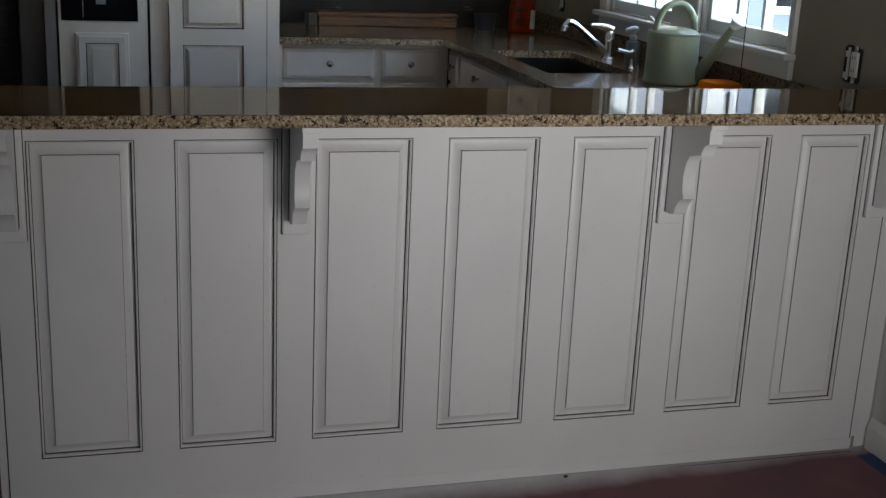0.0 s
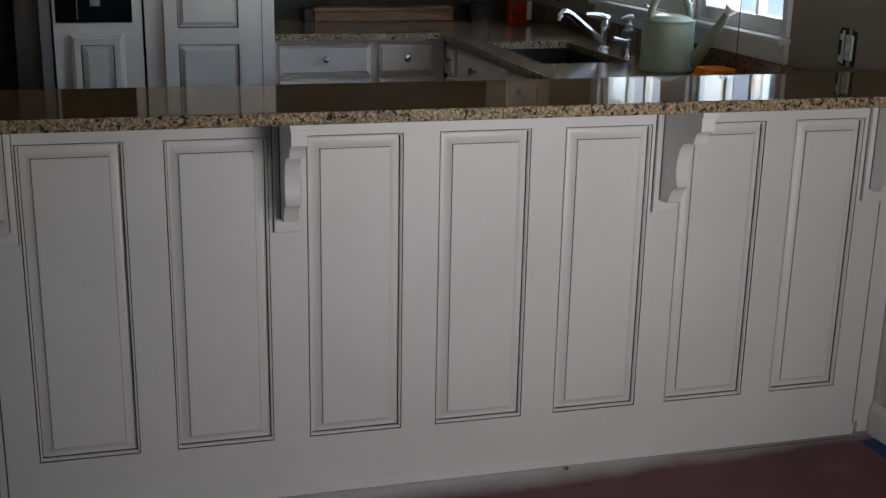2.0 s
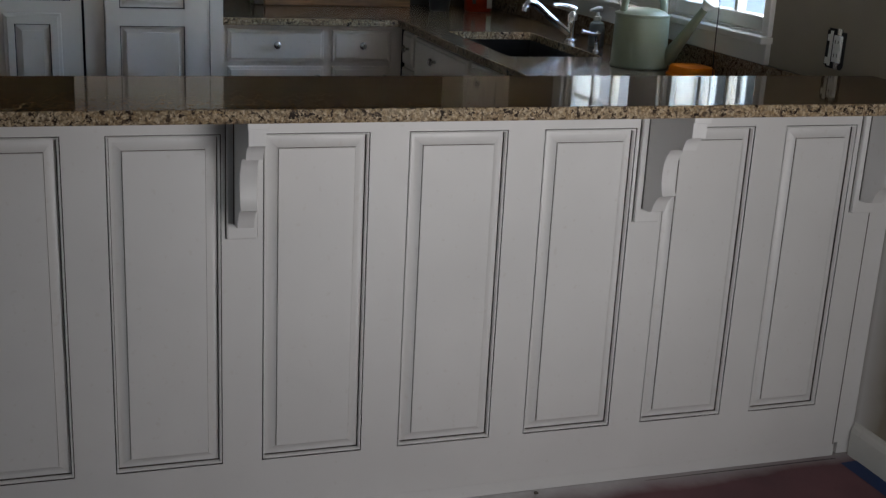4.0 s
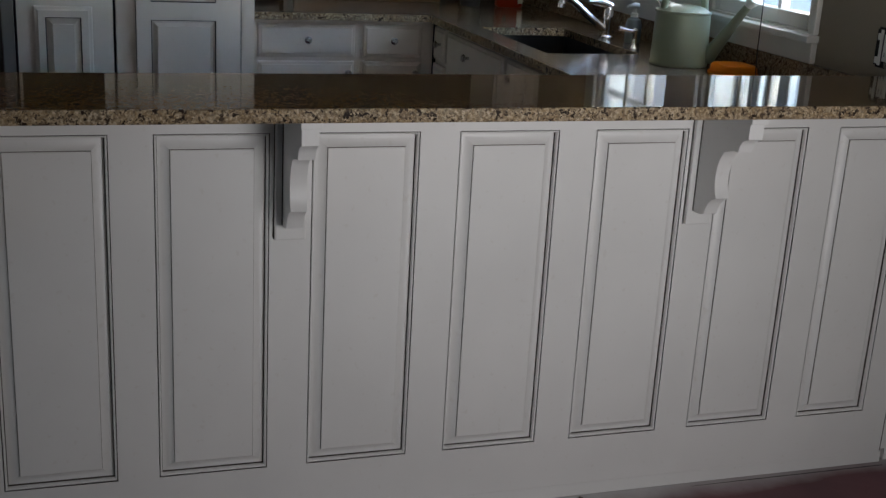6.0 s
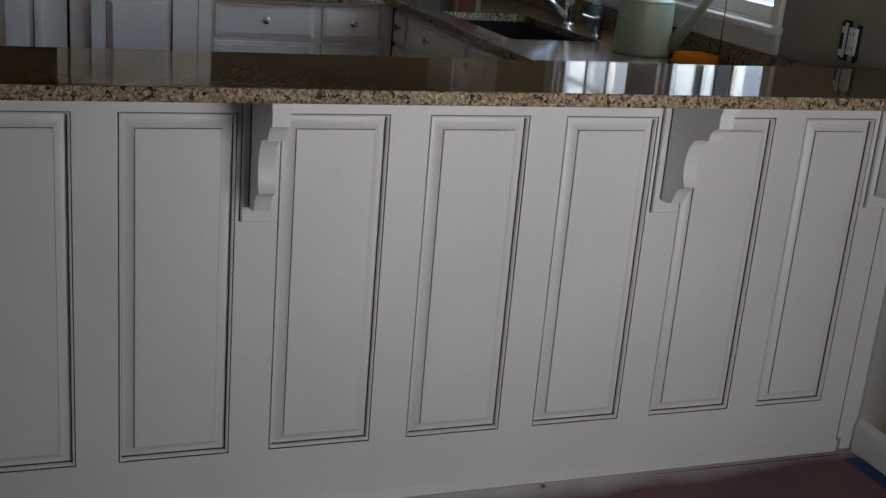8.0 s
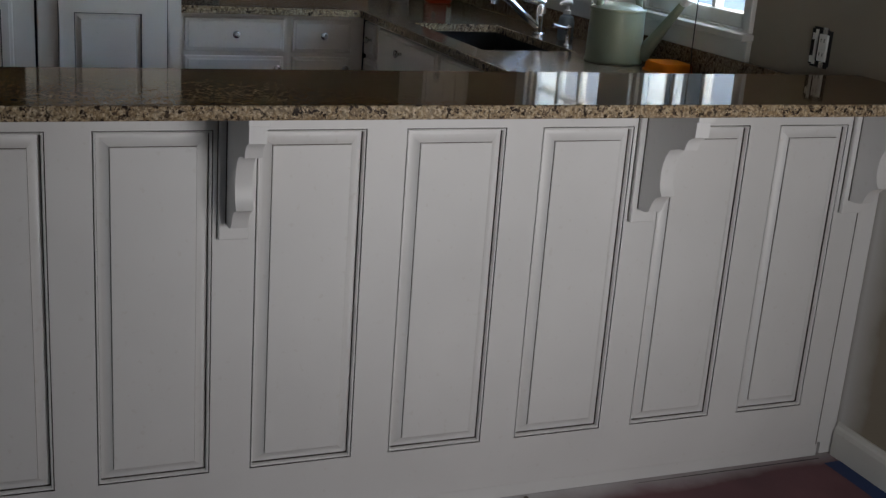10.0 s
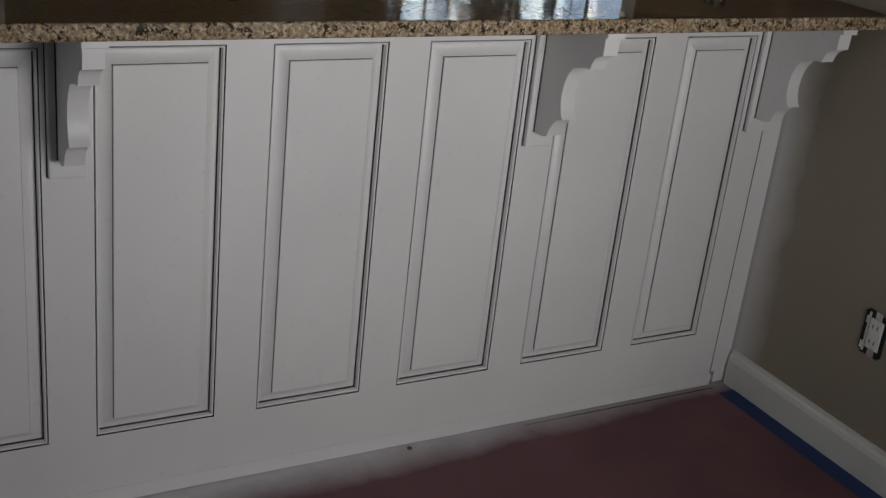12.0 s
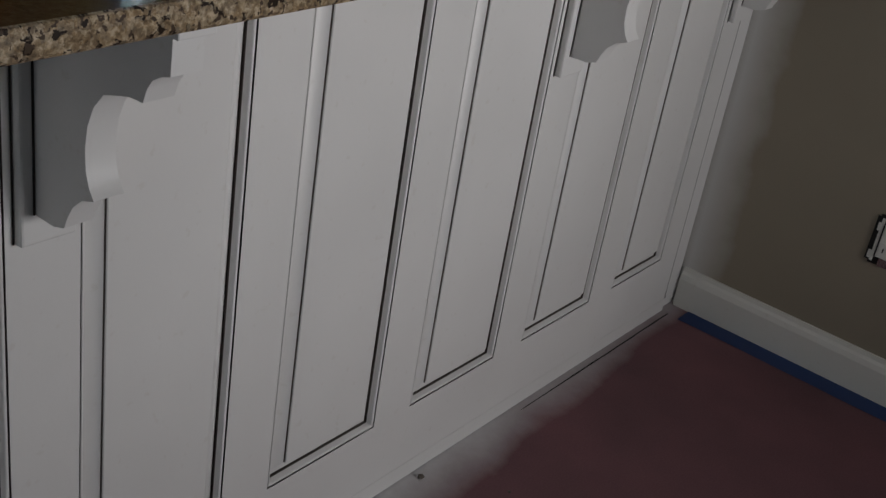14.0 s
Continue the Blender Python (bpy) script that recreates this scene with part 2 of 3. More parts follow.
def boxes(*rows, bevel=0.0):
    bm = bmesh.new()
    for r in rows:
        box(*r, bevel=bevel, bm=bm)
    return bm


def loft(loops, cap_start=True, cap_end=True, closed=True):
    bm = bmesh.new()
    rings = [[bm.verts.new(p) for p in loop] for loop in loops]
    for a, b in zip(rings, rings[1:]):
        n = len(a)
        for i in range(n if closed else n - 1):
            bm.faces.new((a[i], a[(i + 1) % n], b[(i + 1) % n], b[i]))
    if cap_start:
        bm.faces.new(rings[0][::-1])
    if cap_end:
        bm.faces.new(rings[-1])
    return bm


def lathe(profile, at=(0, 0, 0), sides=32, cap=True):
    loops = [[(at[0] + r * math.cos(2 * math.pi * i / sides), at[1] + r * math.sin(2 * math.pi * i / sides), at[2] + z) for i in range(sides)] for r, z in profile]
    return loft(loops, cap, cap)


def tube(points, radii, sides=12, flat=1.0):
    pts = [Vector(p) for p in points]
    loops, side = [], None
    for i, p in enumerate(pts):
        way = (pts[min(i + 1, len(pts) - 1)] - pts[max(i - 1, 0)]).normalized()
        up = Vector((0, 1, 0)) if abs(way.y) < 0.9 else Vector((1, 0, 0))
        u = way.cross(up).normalized()
        w = u.cross(way).normalized()
        r = radii[i] if isinstance(radii, (list, tuple)) else radii
        loops.append([p + r * (math.cos(2 * math.pi * k / sides) * u + flat * math.sin(2 * math.pi * k / sides) * w) for k in range(sides)])
    return loft(loops)


def arc(points, steps=8):
    """A smooth line through the points."""
    pts = [Vector(p) for p in points]
    out = []
    for i in range(len(pts) - 1):
        p0, p1, p2, p3 = pts[max(i - 1, 0)], pts[i], pts[i + 1], pts[min(i + 2, len(pts) - 1)]
        for s in range(steps):
            t = s / steps
            out.append(0.5 * ((2 * p1) + (p2 - p0) * t + (2 * p0 - 5 * p1 + 4 * p2 - p3) * t * t + (3 * p1 - p0 - 3 * p2 + p3) * t ** 3))
    return out + [pts[-1]]


def rings(x0, x1, z0, z1, steps, y=0.0, cap=False):
    """Rectangular rings in the plane facing -y: steps of (inset, depth into the wall)."""
    loops = [[(x0 + i, y + d, z0 + i), (x1 - i, y + d, z0 + i), (x1 - i, y + d, z1 - i), (x0 + i, y + d, z1 - i)] for i, d in steps]
    return loft(loops, False, cap)


def rings_x(y0, y1, z0, z1, steps, x=0.0, cap=False):
    """The same in the plane facing -x."""
    loops = [[(x + d, y0 + i, z0 + i), (x + d, y1 - i, z0 + i), (x + d, y1 - i, z1 - i), (x + d, y0 + i, z1 - i)] for i, d in steps]
    return loft(loops, False, cap)


# ---- structure ----
EAST, NORTH, SOUTH, WEST, CEILZ = 1.075, 3.14, -4.3, -4.0, 2.44
solid("floor", box(WEST - 0.15, EAST + 0.15, SOUTH - 0.15, NORTH + 0.15, -0.12, 0.0), PAPER, "floor covered in red rosin paper with white paint overspray", "floor", kind="structure")
solid("ceiling", box(WEST - 0.15, EAST + 0.15, SOUTH - 0.15, NORTH + 0.15, CEILZ, CEILZ + 0.15), CEIL, "flat white painted ceiling", "ceiling", kind="structure")
# window openings in the east wall
WY0, WYM0, WYM1, WY1, WZ0, WZ1 = 0.685, 1.313, 1.535, 2.165, 1.083, 2.09
solid("wall_east", boxes(
    (EAST, EAST + 0.14, SOUTH, WY0, 0, CEILZ), (EAST, EAST + 0.14, WY1, NORTH, 0, CEILZ),
    (EAST, EAST + 0.14, WY0, WY1, 0, WZ0 - 0.02), (EAST, EAST + 0.14, WY0, WY1, WZ1, CEILZ),
    (EAST, EAST + 0.14, WYM0, WYM1, WZ0 - 0.02, WZ1)), WALL, "taupe painted wall with white overspray beside the bar", "wall", kind="structure")
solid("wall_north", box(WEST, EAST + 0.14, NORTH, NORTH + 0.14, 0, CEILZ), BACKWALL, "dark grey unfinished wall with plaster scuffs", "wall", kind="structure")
solid("wall_south", box(WEST, EAST + 0.14, SOUTH - 0.14, SOUTH, 0, CEILZ), WALL, "taupe painted wall", "wall", kind="structure")
solid("wall_nook", boxes((-0.44, -0.30, SOUTH, -2.31, 0, CEILZ), (0.70, EAST, -2.45, -2.31, 0, CEILZ), (-0.30, 0.70, -2.45, -2.31, 0, 0.57), (-0.30, 0.70, -2.45, -2.31, 1.47, CEILZ), (-0.30, 0.70, -2.45, -2.42, 0.57, 1.47)), WALL, "taupe painted wall with a low blinded window niche", "wall", kind="structure")
# unseen wall; its closed recess is added to hold the fill lamp
solid("wall_west", boxes((WEST - 0.14, WEST, SOUTH, -2.7, 0, CEILZ), (WEST - 0.14, WEST, -1.3, NORTH, 0, CEILZ), (WEST - 0.14, WEST, -2.7, -1.3, 0, 0.5), (WEST - 0.14, WEST, -2.7, -1.3, 2.1, CEILZ), (WEST - 0.14, WEST - 0.11, -2.7, -1.3, 0.5, 2.1)), WALL, "taupe painted wall with an added recess for the fill lamp", "wall", kind="structure")


def baseboard_profile(y0, y1, x):
    prof = [(0, 0), (-0.014, 0), (-0.014, 0.072), (-0.011, 0.084), (-0.006, 0.09), (-0.005, 0.1), (0, 0.1)]
    return loft([[(x + a, y0, z) for a, z in prof], [(x + a, y1, z) for a, z in prof]])


solid("baseboard", baseboard_profile(-2.31, -0.002, EAST), TRIM, "white painted moulded baseboard along the wall", "baseboard", kind="structure")

# ---- panelled bar ----
PANELS = [(-1.250, -1.013), (-0.924, -0.684), (-0.593, -0.354), (-0.263, -0.025), (0.066, 0.304), (0.393, 0.630), (0.719, 0.929)]
PZ0, PZ1, TOPZ = 0.164, 0.945, 1.016
bar = thing("panelled_bar", (0, 0.05, 0), "white glazed bar front with seven raised panels", "bar panelling")
part("core", box(-1.345, 1.073, 0.022, 0.055, 0.002, TOPZ), WHITE, bar)
edges = [-1.326] + [v for p in PANELS for v in p] + [1.006]
for a, b in zip(edges[0::2], edges[1::2]):
    part("stile", box(a, b, 0.0, 0.02, PZ0, PZ1), WHITE, bar)
part("top_rail", box(-1.326, 1.006, 0.0, 0.02, PZ1, TOPZ), WHITE, bar)
part("bottom_rail", box(-1.326, 1.006, 0.0, 0.02, 0.036, PZ0), WHITE, bar)
part("shoe_strip", box(-1.326, 1.012, -0.0006, 0.02, 0.002, 0.0357, 0.0004), WHITE, bar)
part("end_strip", box(1.0095, 1.027, 0.001, 0.02, 0.04, TOPZ, 0.0015), WHITE, bar)
part("scribe_strip", box(1.028, 1.073, 0.006, 0.02, 0.003, TOPZ, 0.001), WHITE, bar)
part("end_strip", box(-1.347, -1.3285, 0.001, 0.056, 0.003, TOPZ, 0.003), WHITE, bar)
part("joint_glaze", box(1.0062, 1.0093, 0.0004, 0.02, 0.036, TOPZ), GLAZE, bar, "dark glaze in a joint")
part("joint_glaze", box(-1.3283, -1.3262, 0.0004, 0.02, 0.036, TOPZ), GLAZE, bar, "dark glaze in a joint")
BEVEL = [(0.0081, 0.0160), (0.0130, 0.0154), (0.0170, 0.0134), (0.0300, 0.0050), (0.0326, 0.0030)]
for x0, x1 in PANELS:
    p = part("raised_panel", rings(x0, x1, PZ0, PZ1, BEVEL), WHITE, bar, smooth=True)
    part("field", rings(x0, x1, PZ0, PZ1, [(0.0336, 0.0008), (0.0336, -0.0004), (0.0346, -0.0014)], cap=True), WHITE, p)
    part("bead", rings(x0, x1, PZ0, PZ1, [(0.0020, 0.0046), (0.0022, 0.0012), (0.0030, 0.0003), (0.0046, 0.0006), (0.0058, 0.0018), (0.0064, 0.0036), (0.0066, 0.0116)]), WHITE, p, smooth=True)
    part("outer_reveal", rings(x0, x1, PZ0, PZ1, [(0.0, 0.0), (0.0, 0.0008)]), WHITE, p)
    part("outer_glaze", rings(x0, x1, PZ0, PZ1, [(0.0, 0.0008), (0.0, 0.0046), (0.0020, 0.0046)]), GLAZE, p, "dark brown glaze line")
    part("inner_glaze", rings(x0, x1, PZ0, PZ1, [(0.0066, 0.0116), (0.0067, 0.0162), (0.0081, 0.0160)]), GLAZE, p, "dark brown glaze line")
    part("field_glaze", rings(x0, x1, PZ0, PZ1, [(0.0326, 0.0030), (0.0332, 0.0032), (0.0336, 0.0008)]), THINGLAZE, p, "thin brown glaze line")

# corbels
PROFILE = [(0.016, 0.999), (0.213, 0.999), (0.212, 0.964), (0.200, 0.960), (0.189, 0.953), (0.182, 0.943), (0.177, 0.928), (0.158, 0.927), (0.140, 0.922), (0.122, 0.916), (0.108, 0.899),
           (0.099, 0.877), (0.0955, 0.853), (0.097, 0.830), (0.102, 0.814), (0.110, 0.803), (0.091, 0.796), (0.077, 0.783), (0.069, 0.769), (0.063, 0.754), (0.045, 0.748), (0.016, 0.748)]
CORBELS = [-1.289, -0.6405, 0.3475, 0.976]


def corbel(cx):
    c = thing("corbel", (cx, 0, TOPZ), "white scrolled wooden corbel under the granite bar top", "corbel", "corbels under the bar top")
    part("back_plate", box(cx - 0.0335, cx + 0.0335, -0.014, -0.0005, 0.712, TOPZ - 0.0005, 0.0035), WHITE, c)
    w = 0.0175
    loops = [[(cx + s, -d, z) for d, z in PROFILE] for s in (-w, w)]
    bm = loft(loops)
    part("bracket", bm, WHITE, c, smooth=True)
    part("cap", box(cx - 0.0215, cx + 0.0215, -0.224, -0.0142, 0.9995, TOPZ - 0.0005, 0.002), WHITE, c)
    part("joint_glaze", boxes((cx - w - 0.0022, cx - w - 0.0001, -0.0152, -0.0135, 0.748, 0.999), (cx + w + 0.0001, cx + w + 0.0022, -0.0152, -0.0135, 0.748, 0.999)), GLAZE, c, "dark glaze line")
    part("plate_glaze", boxes((cx - 0.0352, cx - 0.0334, -0.0012, -0.0003, 0.712, 1.015), (cx + 0.0334, cx + 0.0352, -0.0012, -0.0003, 0.712, 1.015)), GLAZE, c, "dark glaze line")
    return c


first = corbel(CORBELS[0])
for cx in CORBELS[1:]:
    copy_thing(first, pose(cx, 0, TOPZ))

# granite bar top
top = thing("bar_top", (-0.16, -0.1, TOPZ), "polished speckled cream granite raised bar top", "countertop")
part("slab", box(-1.42, EAST - 0.001, -0.2415, 0.16, TOPZ, 1.044), GRANITE_GRAZING, top)
lip = [(-0.2415, 1.016), (-0.2440, 1.016), (-0.246, 1.019), (-0.246, 1.0395), (-0.2445, 1.0428), (-0.2415, 1.044)]
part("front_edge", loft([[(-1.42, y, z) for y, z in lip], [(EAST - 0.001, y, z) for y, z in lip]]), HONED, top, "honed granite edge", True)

# ---- kitchen counters ----
CT, CB = 0.915, 0.885
CX, CY = 0.402, 2.455
sink_x0, sink_x1, sink_y0, sink_y1 = 0.508, 0.868, 1.385, 2.085
ct = thing("countertop", (0.6, 2.0, CB), "polished speckled granite kitchen counter in an angle", "countertop")
part("back_edge", box(-0.353, CX + 0.006, CY, CY + 0.006, CB, CT, 0.0015), HONED, ct, "honed granite edge")
part("sink_edge", box(CX, CX + 0.006, 0.067, CY - 0.0005, CB, CT, 0.0015), HONED, ct, "honed granite edge")
part("back_slab", box(-0.353, EAST - 0.001, CY + 0.006, NORTH - 0.001, CB, CT, 0.003), COUNTER, ct)
for row in ((CX + 0.006, sink_x0, 0.067, CY + 0.006), (sink_x1, EAST - 0.001, 0.067, CY + 0.006), (sink_x0, sink_x1, 0.067, sink_y0), (sink_x0, sink_x1, sink_y1, CY + 0.006)):
    part("sink_slab", box(*row, CB, CT), COUNTER, ct)
part("cutout_edge", boxes((sink_x0, sink_x1, sink_y1 - 0.004, sink_y1 - 0.0005, CB + 0.0005, CT - 0.0005), (sink_x1 - 0.004, sink_x1 - 0.0005, sink_y0, sink_y1 - 0.0045, CB + 0.0005, CT - 0.0005)), HONED, ct, "cut granite edge round the sink")
solid("backsplash", box(EAST - 0.021, EAST - 0.001, 0.44, NORTH - 0.002, CT + 0.0005, 0.998, 0.002), COUNTER, "low granite backsplash under the window", "backsplash")

sink = thing("sink", (0.68, 1.73, 0.7), "black undermount kitchen sink", "sink")
part("basin", boxes((sink_x0 - 0.012, sink_x0, sink_y0 - 0.012, sink_y1 + 0.012, 0.70, CB), (sink_x1, sink_x1 + 0.012, sink_y0 - 0.012, sink_y1 + 0.012, 0.70, CB), (sink_x0, sink_x1, sink_y0 - 0.012, sink_y0, 0.70, CB), (sink_x0, sink_x1, sink_y1, sink_y1 + 0.012, 0.70, CB), (sink_x0, sink_x1, sink_y0, sink_y1, 0.69, 0.70)), BLACKSINK, sink)
part("divider", box(sink_x0, sink_x1, 1.72, 1.74, 0.70, 0.86, 0.006), BLACKSINK, sink)
part("drain", lathe([(0.045, 0), (0.045, 0.004), (0.03, 0.003)], (0.68, 1.90, 0.7)), CHROME, sink, "chrome drain")


def knob_y(parent, x, y, z):
    bm = lathe([(0.006, 0), (0.006, 0.012), (0.010, 0.016), (0.0155, 0.022), (0.0155, 0.027), (0.010, 0.031)], (0, 0, 0), 16)
    bm.transform(Matrix.Translation((x, y, z)) @ Matrix.Rotation(radians(90), 4, "X"))
    part("knob", bm, STEEL, parent, "round nickel knob", True)


def knob_x(parent, x, y, z):
    bm = lathe([(0.006, 0), (0.006, 0.012), (0.010, 0.016), (0.0155, 0.022), (0.0155, 0.027), (0.010, 0.031)], (0, 0, 0), 16)
    bm.transform(Matrix.Translation((x, y, z)) @ Matrix.Rotation(radians(-90), 4, "Y"))
    part("knob", bm, STEEL, parent, "round nickel knob", True)


LIP = [(0.0, 0.0), (0.0, -0.010), (0.003, -0.014), (0.012, -0.016), (0.016, -0.019)]
SHORT = [(0.0, 0.004), (0.003, 0.009), (0.03, 0.004), (0.031, 0.0)]


def base_cabinet(x0, x1, label):
    y = CY + 0.066
    c = thing("base_cabinet", ((x0 + x1) / 2, y, 0), label, "cabinet", "base cabinets")
    part("body", box(x0, x1, y, NORTH - 0.003, 0.10, CB - 0.001), CAB, c)
    part("toe_kick", box(x0, x1, y + 0.06, y + 0.08, 0.001, 0.099), DARK, c)
    x1 = min(x1, 0.404)
    d = part("drawer", rings(x0 + 0.018, x1 - 0.018, 0.726, 0.864, LIP, y, True), CAB, c)
    knob_y(d, (x0 + x1) / 2, y - 0.019, 0.80)
    e = part("door", rings(x0 + 0.018, x1 - 0.018, 0.12, 0.708, LIP, y, True), CAB, c)
    part("door_panel", rings(x0 + 0.075, x1 - 0.075, 0.18, 0.652, [(0, -0.0191), (0.004, -0.0125), (0.03, -0.018), (0.032, -0.02)], y, True), CAB, e)
    knob_y(e, x1 - 0.05, y - 0.019, 0.66)
    return c


base_cabinet(-0.341, 0.108, "white base cabinet with a drawer and a nickel knob")
base_cabinet(0.1085, 0.44, "narrow white base cabinet with a drawer in the corner")


def sink_cabinet(y0, y1, label, drawer, knob_at):
    x = CX + 0.054
    c = thing("base_cabinet", (x, (y0 + y1) / 2, 0), label, "cabinet", "base cabinets")
    part("body", box(x, EAST - 0.03, y0, y1, 0.10, 0.685), CAB, c)
    part("front_frame", box(x, x + 0.02, y0, y1, 0.6855, CB - 0.001), CAB, c)
    part("toe_kick", box(x + 0.06, x + 0.08, y0, y1, 0.001, 0.099), DARK, c)
    if drawer:
        d = part("drawer", rings_x(y0 + 0.018, y1 - 0.012, 0.726, 0.864, LIP, x, True), CAB, c)
        knob_x(d, x - 0.019, knob_at, 0.80)
        e = part("door", rings_x(y0 + 0.018, y1 - 0.012, 0.12, 0.708, LIP, x, True), CAB, c)
    else:
        e = part("door", rings_x(y0 + 0.018, y1 - 0.012, 0.12, 0.862, LIP, x, True), CAB, c)
        knob_x(e, x - 0.019, knob_at, 0.80)
    return c


sink_cabinet(2.335, 2.519, "white corner base cabinet with a drawer", True, 2.395)
sink_cabinet(1.62, 2.33, "white sink base cabinet with a nickel knob", False, 2.015)
sink_cabinet(0.17, 1.615, "white base cabinet beside the raised bar", True, 0.6)

# ---- tall cabinets ----
TY = 2.40
tower = thing("oven_tower", (-1.08, TY, 0), "tall white cabinet with a black built-in oven", "cabinet")
part("body", boxes((-1.260, -1.250, TY, NORTH - 0.003, 0.1, 2.2), (-0.943, -0.905, TY, NORTH - 0.003, 0.1, 2.2), (-1.250, -0.943, TY, NORTH - 0.003, 0.1, 0.976), (-1.250, -0.943, TY + 0.35, NORTH - 0.003, 0.976, 1.75), (-1.250, -0.943, TY, NORTH - 0.003, 1.75, 2.2)), CAB, tower)
od = part("door", rings(-1.198, -0.982, 0.14, 0.930, LIP + [(0.042, -0.019)], TY), CAB, tower)
part("panel_glaze", rings(-1.198, -0.982, 0.14, 0.930, [(0.042, -0.019), (0.042, -0.008), (0.0455, -0.008)], TY), GLAZE, od, "dark glaze line")
part("door_panel", rings(-1.198, -0.982, 0.14, 0.930, [(0.0455, -0.008), (0.068, -0.014), (0.0685, -0.018)], TY, True), CAB, od)
oven = thing("wall_oven", (-1.08, TY, 0.972), "black glass built-in wall oven with a pale reflection plate", "oven")
part("front_glass", box(-1.249, -0.944, TY - 0.006, TY + 0.04, 0.978, 1.72, 0.003), BLACKGLASS, oven)
part("control_plate", box(-1.11, -1.07, TY - 0.0085, TY - 0.0065, 1.045, 1.098, 0.001), GREYCLEAR, oven, "small pale grey plate")
part("handle_rod", box(-1.163, -1.160, TY - 0.014, TY - 0.0065, 0.992, 1.095), STEEL, oven, "thin metal rod")

pantry = thing("pantry_cabinet", (-0.66, TY, 0), "tall white pantry cabinet with glazed raised panel doors", "cabinet")
part("body", box(-0.894, -0.354, TY, NORTH - 0.003, 0.1, 2.2), CAB, pantry)
pd = part("door", boxes((-0.817, -0.762, TY - 0.02, TY - 0.0005, 0.13, 2.1), (-0.509, -0.468, TY - 0.02, TY - 0.0005, 0.13, 2.1), (-0.762, -0.509, TY - 0.02, TY - 0.0005, 0.13, 0.22), (-0.762, -0.509, TY - 0.02, TY - 0.0005, 0.885, 0.954), (-0.762, -0.509, TY - 0.02, TY - 0.0005, 1.9, 2.1)), CAB, pantry)
for z0, z1 in ((0.22, 0.885), (0.954, 1.9)):
    q = part("door_panel", rings(-0.762, -0.509, z0, z1, [(0.004, -0.007), (0.012, -0.0075), (0.024, -0.014), (0.025, -0.019)], TY, True), CAB, pd)
    part("panel_glaze", rings(-0.762, -0.509, z0, z1, [(0.0003, -0.018), (0.0003, -0.007), (0.004, -0.007)], TY), GLAZE, q, "dark glaze line")
part("edge_glaze", boxes((-0.409, -0.4065, TY - 0.001, TY - 0.0002, 0.1, 2.2), (-0.820, -0.8185, TY - 0.001, TY - 0.0002, 0.1, 2.2)), GLAZE, pantry, "dark glaze line")
gap = box(-0.904, -0.895, TY + 0.03, TY + 0.05, 0.1, 2.2)
solid("filler_gap", gap, DARK, "dark gap between the tall cabinets", "gap", kind="structure")

def wall_cabinet(x0, x1):
    y = NORTH - 0.33
    c = thing("wall_cabinet", ((x0 + x1) / 2, NORTH, 1.42), "white wall cabinet mirrored in the polished bar top", "cabinet", "wall cabinets")
    part("body", box(x0, x1, y, NORTH - 0.002, 1.42, 2.2), CAB, c)
    d = part("door", rings(x0 + 0.012, x1 - 0.012, 1.435, 2.185, LIP + [(0.06, -0.019), (0.062, -0.009), (0.085, -0.014), (0.086, -0.018)], y, True), CAB, c)
    knob_y(d, x0 + 0.05, y - 0.019, 1.50)


wall_cabinet(0.84, 1.071)

# hall to the west of the tower
solid("wall_hall", boxes((-1.411, -1.316, TY + 0.02, NORTH, 0, CEILZ)), BROWNWALL, "dark brown painted wall end beside the oven tower", "wall", kind="structure")
solid("door_casing", box(-1.315, -1.271, TY, TY + 0.05, 0, CEILZ, 0.003), GREIGE, "grey-brown painted door casing beside the oven tower", "casing", kind="structure")
solid("casing_gap", box(-1.2705, -1.2605, TY + 0.02, TY + 0.04, 0, CEILZ), DARK, "dark gap beside the oven tower", "gap", kind="structure")
hutch = thing("dresser", (-1.70, 2.87, 0), "dark walnut dresser standing in the unlit hall", "dresser")
part("carcass", box(-1.97, -1.42, 2.66, 3.08, 0.03, 1.5, 0.006), WALNUT, hutch)
for i in range(7):
    part("drawer", box(-1.95, -1.44, 2.645, 2.659, 0.08 + i * 0.2, 0.26 + i * 0.2, 0.004), WALNUT, hutch)

# ---- kitchen window ----


